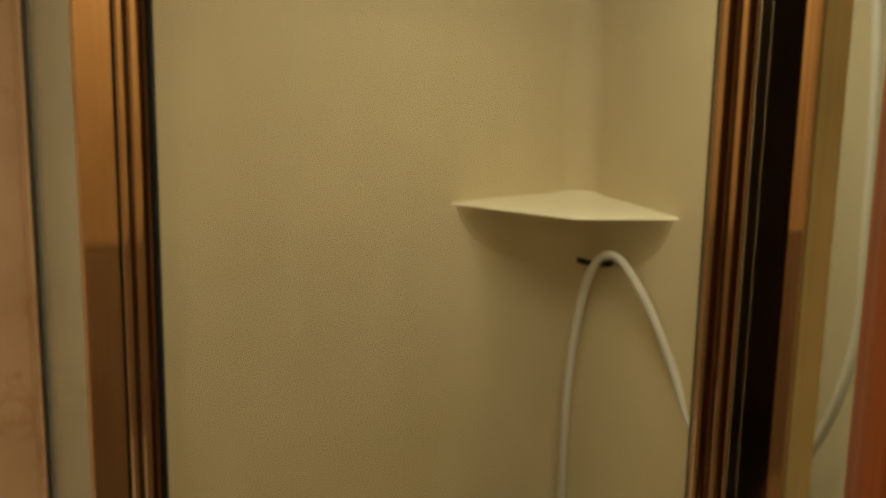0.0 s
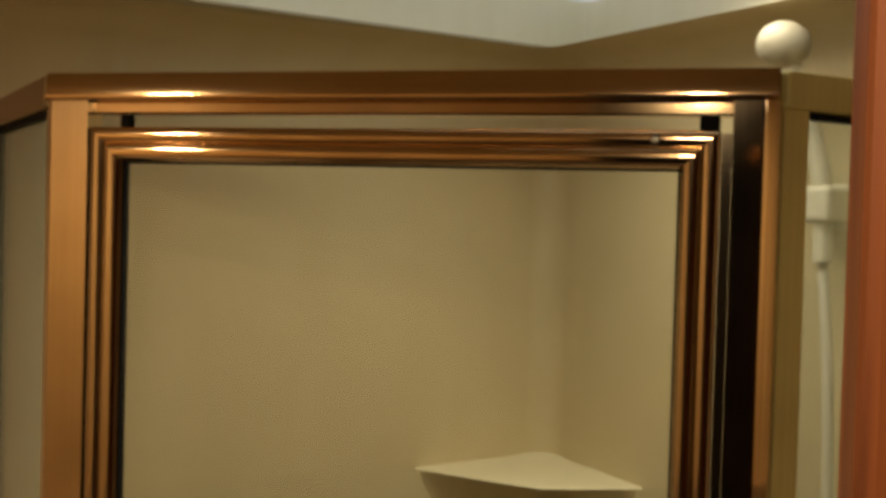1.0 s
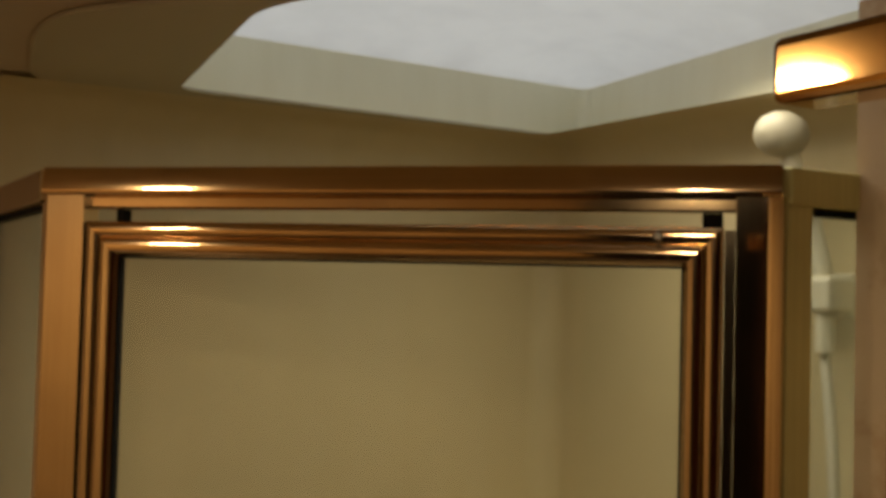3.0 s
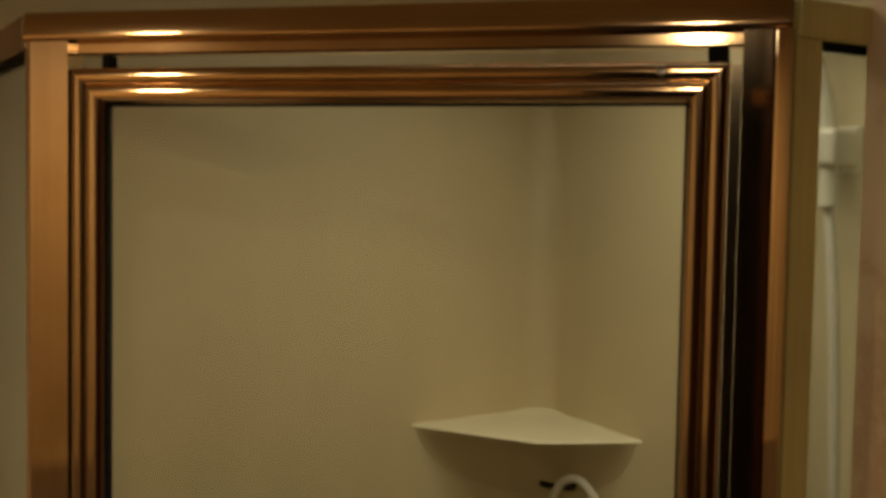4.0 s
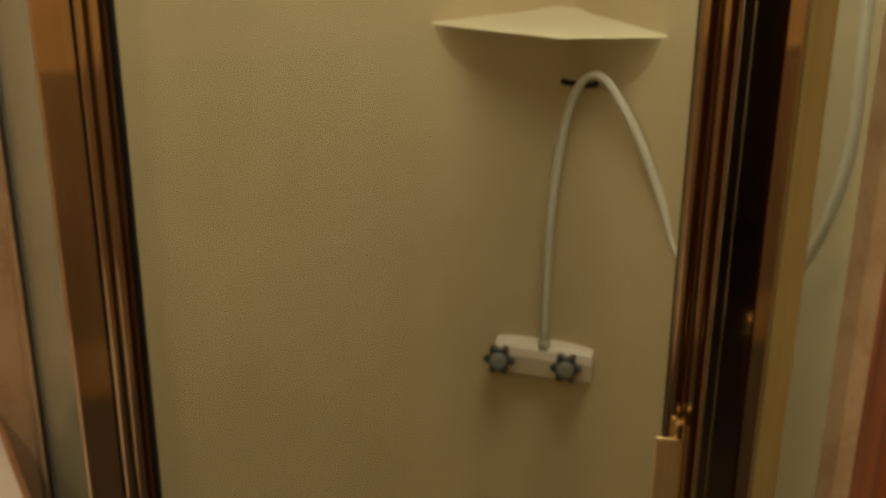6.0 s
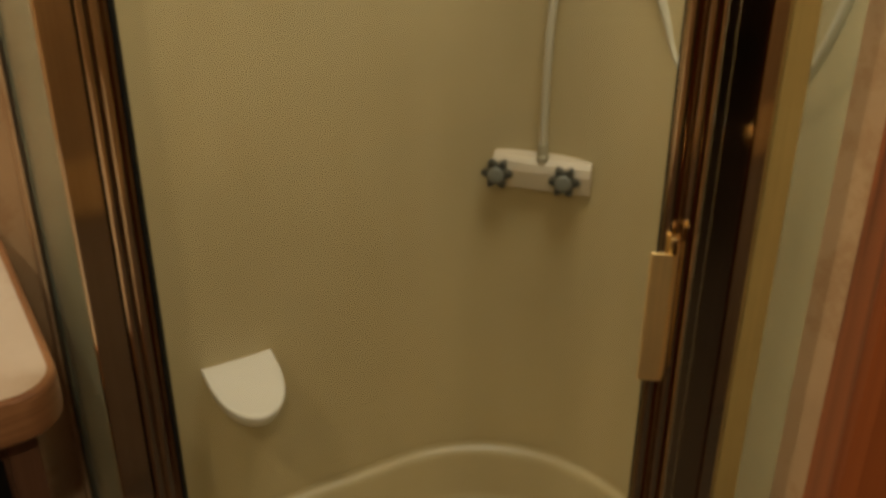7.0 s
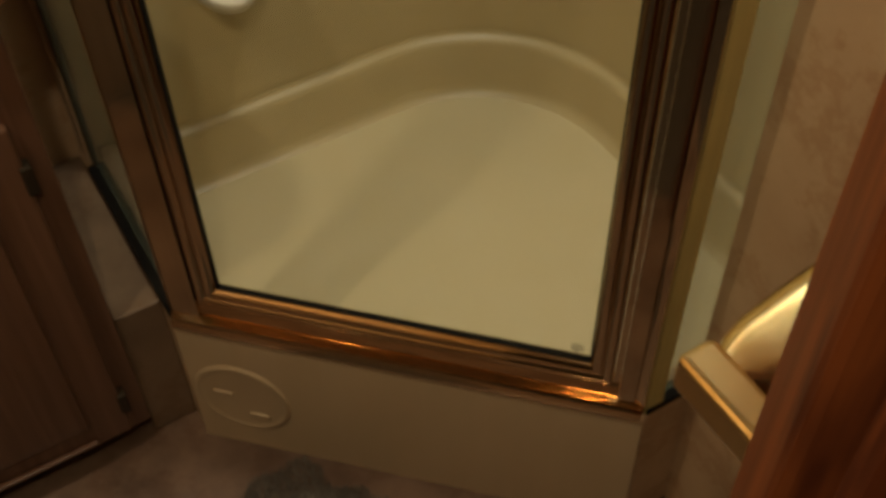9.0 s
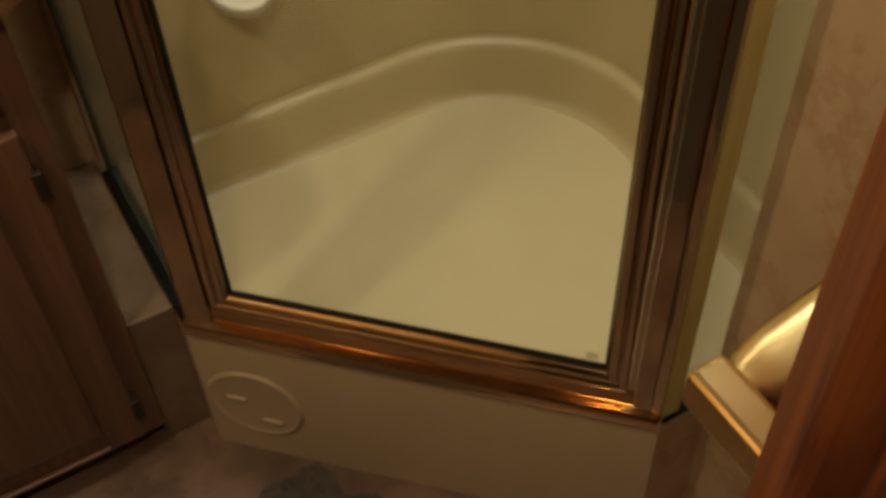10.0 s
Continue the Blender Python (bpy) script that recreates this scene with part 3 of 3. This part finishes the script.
path = [(0.013, YF - 0.020, 0.895), (0.013, YF - 0.021, 0.96), (0.015, YB - 0.006, 1.07), (0.021, YB - 0.006, 1.16), (0.034, YB - 0.010, 1.248), (0.054, YB - 0.020, 1.304), (0.082, YB - 0.026, 1.316),
        (0.113, YB - 0.030, 1.282), (0.148, YB - 0.036, 1.222), (0.181, YB - 0.045, 1.148), (0.209, YB - 0.062, 1.082), (0.250, YB - 0.11, 1.035), (0.300, YB - 0.195, 1.050),
        (0.350, YB - 0.285, 1.125), (0.384, YB - 0.330, 1.215), (0.403, YB - 0.342, 1.320), (0.402, YB - 0.340, 1.430), (0.398, YB - 0.318, 1.600), (0.390, YB - 0.295, 1.720)]
solo("shower_hose", tube(smooth_path(path, 22), 0.0064, 12, 0.0005), HOSE, "white ribbed shower hose hanging over a hook", "hose", sharp=80)

bracket = thing("shower_bracket", "pale plastic hand shower bracket on the stall wall", "bracket")
bx, by = 0.411, C - 0.411
nrm = Vector((-S2, -S2, 0))
part("base", bevel(block((-0.020, -0.026, -0.004), (0.020, 0.026, 0.010), 0, facing(Vector((bx, by, 1.785)), nrm)), 0.004, 2), IVORY, bracket)
part("holder", bevel(block((-0.024, -0.020, 0.0102), (0.024, 0.022, 0.052), 0, facing(Vector((bx, by, 1.785)), nrm)), 0.006, 2), IVORY, bracket)

hand_shower = thing("hand_shower", "white round hand shower head at the top of the bar", "shower head")
bp = Vector((0.338, 0.424, 1.968))
part("head", lathe([(0.0001, -0.036), (0.018, -0.032), (0.030, -0.021), (0.035, -0.004), (0.034, 0.010), (0.028, 0.023), (0.016, 0.032), (0.0001, 0.035)], 28, facing(bp, (-0.70, -0.70, 0.0)) @ Matrix.Diagonal((0.82, 0.76, 0.9, 1))), BEIGE, hand_shower, sharp=70)
part("handle", tube(smooth_path([bp, bp + Vector((0.016, 0.010, -0.045)), bp + Vector((0.035, 0.020, -0.10)), (0.388, 0.442, 1.80), (0.390, 0.438, 1.72)], 8), 0.0115, 14), IVORY, hand_shower, sharp=70)

# soap dish: a half-round tray on the left wall
dish = thing("soap_dish", "white half-round soap dish on the stall wall", "soap dish")
m = Matrix.Translation((-0.4165, C - 0.4165, 0.5865)) @ Matrix((Vector((S2, S2, 0)), Vector((S2, -S2, 0)), Vector((0, 0, 1)))).transposed().to_4x4()


def bowl(k, z, n=28):
    pts = [(-0.059 * k, -0.004), (-0.059 * k, 0.012)]
    pts += [(-0.059 * k * math.cos(a), 0.012 + 0.110 * k * math.sin(a) ** 0.75) for a in (math.pi * i / n for i in range(1, n))]
    return [(x, y, z - 0.26 * y) for x, y in pts + [(0.059 * k, 0.012), (0.059 * k, -0.004)]]


bm = loft([bowl(0.70, -0.040), bowl(0.86, -0.032), bowl(0.96, -0.016), bowl(1.0, -0.004), bowl(0.99, 0.0), bowl(0.965, 0.001), bowl(0.93, 0.0), bowl(0.5, -0.001)])
bm.transform(m)
part("bowl", bm, WHITE, dish, sharp=50)

# ---- vanity ----
# local x runs along the front towards the shower, local y towards the outer wall
VM = Matrix.Translation((-0.392, -0.008, 0)) @ Matrix((Vector((S2, S2, 0)), Vector((-S2, S2, 0)), Vector((0, 0, 1)))).transposed().to_4x4()
DEPTH = (C - 0.384) * S2 - 0.002


def vblock(a, b, edge=0.0):
    bm = block(a, b, edge)
    bm.transform(VM)
    return bm


vanity = thing("vanity_cabinet", "reddish oak vanity cabinet beside the shower", "cabinet")
part("carcass", vblock((-1.10, 0.012, 0.055), (-0.034, DEPTH, 0.861)), OAK, vanity)
part("toe_kick", vblock((-1.10, 0.035, 0.0), (-0.036, DEPTH, 0.0545)), BLACK, vanity, "dark recessed plinth")
part("face_frame", vblock((-0.062, -0.004, 0.045), (-0.026, 0.0115, 0.861), 0.002), OAK, vanity)
part("top_rail", vblock((-1.10, -0.004, 0.715), (-0.0625, 0.0115, 0.861), 0.002), OAK, vanity)
door = part("door", vblock((-0.46, -0.020, 0.062), (-0.058, -0.0045, 0.692), 0.004), OAK, vanity)
prof = [(0.0, 0.0), (0.005, 0.010), (0.03, 0.014)]
rings = [[(-0.40 + d, -0.0201 - h, 0.120 + d), (-0.112 - d, -0.0201 - h, 0.120 + d), (-0.112 - d, -0.0201 - h, 0.645 - d), (-0.40 + d, -0.0201 - h, 0.645 - d)] for d, h in prof]
bm = loft(rings)
bm.transform(VM)
part("raised_panel", bm, OAK, door, sharp=10)
part("lip", vblock((-0.46, -0.030, 0.077), (-0.112, -0.0205, 0.083), 0.002), OAK, door)
for z in (0.135, 0.610):
    part("hinge", vblock((-0.064, -0.0245, z - 0.022), (-0.050, -0.0045, z + 0.022), 0.002), DARK, door, "small dark hinge")
panel = part("switch_plate", vblock((-0.160, -0.010, 0.724), (-0.067, -0.0042, 0.812), 0.003), BLACK, vanity, "black switch plate")
part("rocker", vblock((-0.130, -0.013, 0.745), (-0.106, -0.0102, 0.783), 0.001), CHROME, panel)

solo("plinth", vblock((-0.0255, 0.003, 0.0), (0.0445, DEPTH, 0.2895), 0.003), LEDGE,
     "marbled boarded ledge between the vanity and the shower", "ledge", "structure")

countertop = thing("countertop", "pale laminate vanity counter with a rounded oak edge", "countertop")
r = 0.055
CX = 0.010
arcp = [(CX - r + r * math.sin(a), -0.044 + r - r * math.cos(a)) for a in (radians(9 * i) for i in range(11))]
outline = [(-1.12, -0.044)] + arcp + [(CX, DEPTH), (-1.12, DEPTH)]
inset = [(-1.12, -0.034)] + [(CX - r + (r - 0.010) * math.sin(a), -0.044 + r - (r - 0.010) * math.cos(a)) for a in (radians(9 * i) for i in range(11))] + [(CX - 0.010, DEPTH), (-1.12, DEPTH)]
bm = prism(inset, 0.874, 0.9095)
bm.transform(VM)
part("top", bm, LAMINATE, countertop)
rings = [[(*p, z) for p in row] for row, z in ((inset, 0.8555), (grown(outline, -0.006), 0.8515), (grown(outline, -0.001), 0.856), (outline, 0.864), (outline, 0.902), (grown(outline, -0.002), 0.907), (grown(outline, -0.006), 0.909), (inset, 0.909))]
bm = loft(rings, caps=False)
bm.transform(VM)
part("edge_band", bm, OAK_EDGE, countertop, "rounded oak edge")

# ---- doorway: open door with lever and hook rail, casing ----
# local x runs along the door leaf towards its hinges, local y into the leaf
DM = Matrix.Translation((0.403, -0.405, 0)) @ Matrix((Vector((S2, -S2, 0)), Vector((S2, S2, 0)), Vector((0, 0, 1)))).transposed().to_4x4()


def dpart(name, bm, mat, parent, label="", sharp=0):
    bm.transform(DM)
    return part(name, bm, mat, parent, label, sharp)


door_1 = thing("door_1", "open red-brown wooden bathroom door with brass lever", "door", "", "structure")
dpart("leaf", block((0.0, 0.0, 0.012), (0.56, 0.032, 1.97), 0.004), REDWOOD, door_1)
lever = dpart("lever", bevel(block((-0.007, -0.120, 1.056), (0.110, -0.095, 1.084)), 0.005, 3), POLISHED, door_1, "polished brass lever")
rings = []
for y, w, h in ((-0.108, 0.010, 0.010), (-0.097, 0.012, 0.011), (-0.088, 0.019, 0.010), (-0.070, 0.025, 0.010), (-0.040, 0.029, 0.013), (-0.012, 0.031, 0.018), (-0.001, 0.032, 0.022)):
    ring = []
    for i in range(24):
        a = 2 * math.pi * (i + 0.5) / 24
        c, d = math.cos(a), math.sin(a)
        ring.append((0.012 + w * math.copysign(abs(c) ** 0.6, c), y, 1.070 + h * math.copysign(abs(d) ** 0.6, d)))
    rings.append(ring)
dpart("neck", loft(rings), POLISHED, lever, "flared brass neck", 60)

hook_rail = thing("hook_rail", "polished brass hook rail high on the open door", "hook rail")
dpart("rail", bevel(block((0.027, -0.168, 1.8385), (0.30, -0.146, 1.8600)), 0.0035, 3), COPPERY, hook_rail)
dpart("bracket", block((0.10, -0.1455, 1.844), (0.13, -0.001, 1.860), 0.003), POLISHED, hook_rail)

casing = thing("door_casing", "red-brown wooden casing of the bathroom doorway", "door casing", "", "structure")
part("jamb", block((0.328, -0.682, 0.001), (0.370, -0.638, CEIL - 0.012), 0.004), REDWOOD, casing)
part("trim", block((0.340, -0.699, 0.001), (0.420, -0.6825, CEIL - 0.012), 0.005), REDWOOD, casing)
part("head_wall", block((0.3705, -0.681, 0.001), (1.195, -0.640, CEIL - 0.012)), REDWOOD, casing)

# ---- rug ----
bm = bmesh.new()
rng = random.Random(4)
for i in range(14000):
    a, q = rng.uniform(0, 2 * math.pi), math.sqrt(rng.random())
    q *= 1 + 0.10 * math.sin(3 * a + 1) + 0.07 * math.sin(7 * a) + 0.05 * math.sin(13 * a + 2)
    x, y = -0.095 + 0.170 * q * math.cos(a), -0.215 + 0.185 * q * math.sin(a)
    h, lean = rng.uniform(0.006, 0.015), rng.uniform(0, 2 * math.pi)
    dx, dy = 0.006 * math.cos(lean), 0.006 * math.sin(lean)
    w = 0.0016
    vs = [bm.verts.new(p) for p in ((x - w * dy / 0.006, y + w * dx / 0.006, 0.001), (x + w * dy / 0.006, y - w * dx / 0.006, 0.001), (x + dx, y + dy, h))]
    bm.faces.new(vs)
pile = finish(bm, "shag", RUG)
rug = thing("bath_rug", "dark grey shaggy rug lying against the shower skirt", "rug")
ob = new("shag", pile)
ob.parent = rug
tagged(ob, kind="stuff")
part("backing", lathe([(0.0001, 0.0), (0.118, 0.0), (0.120, 0.003), (0.116, 0.006), (0.0001, 0.0065)], 40, Matrix.Translation((-0.095, -0.21, 0.0005)) @ Matrix.Diagonal((1.1, 1.25, 0.4, 1))), RUG, rug)
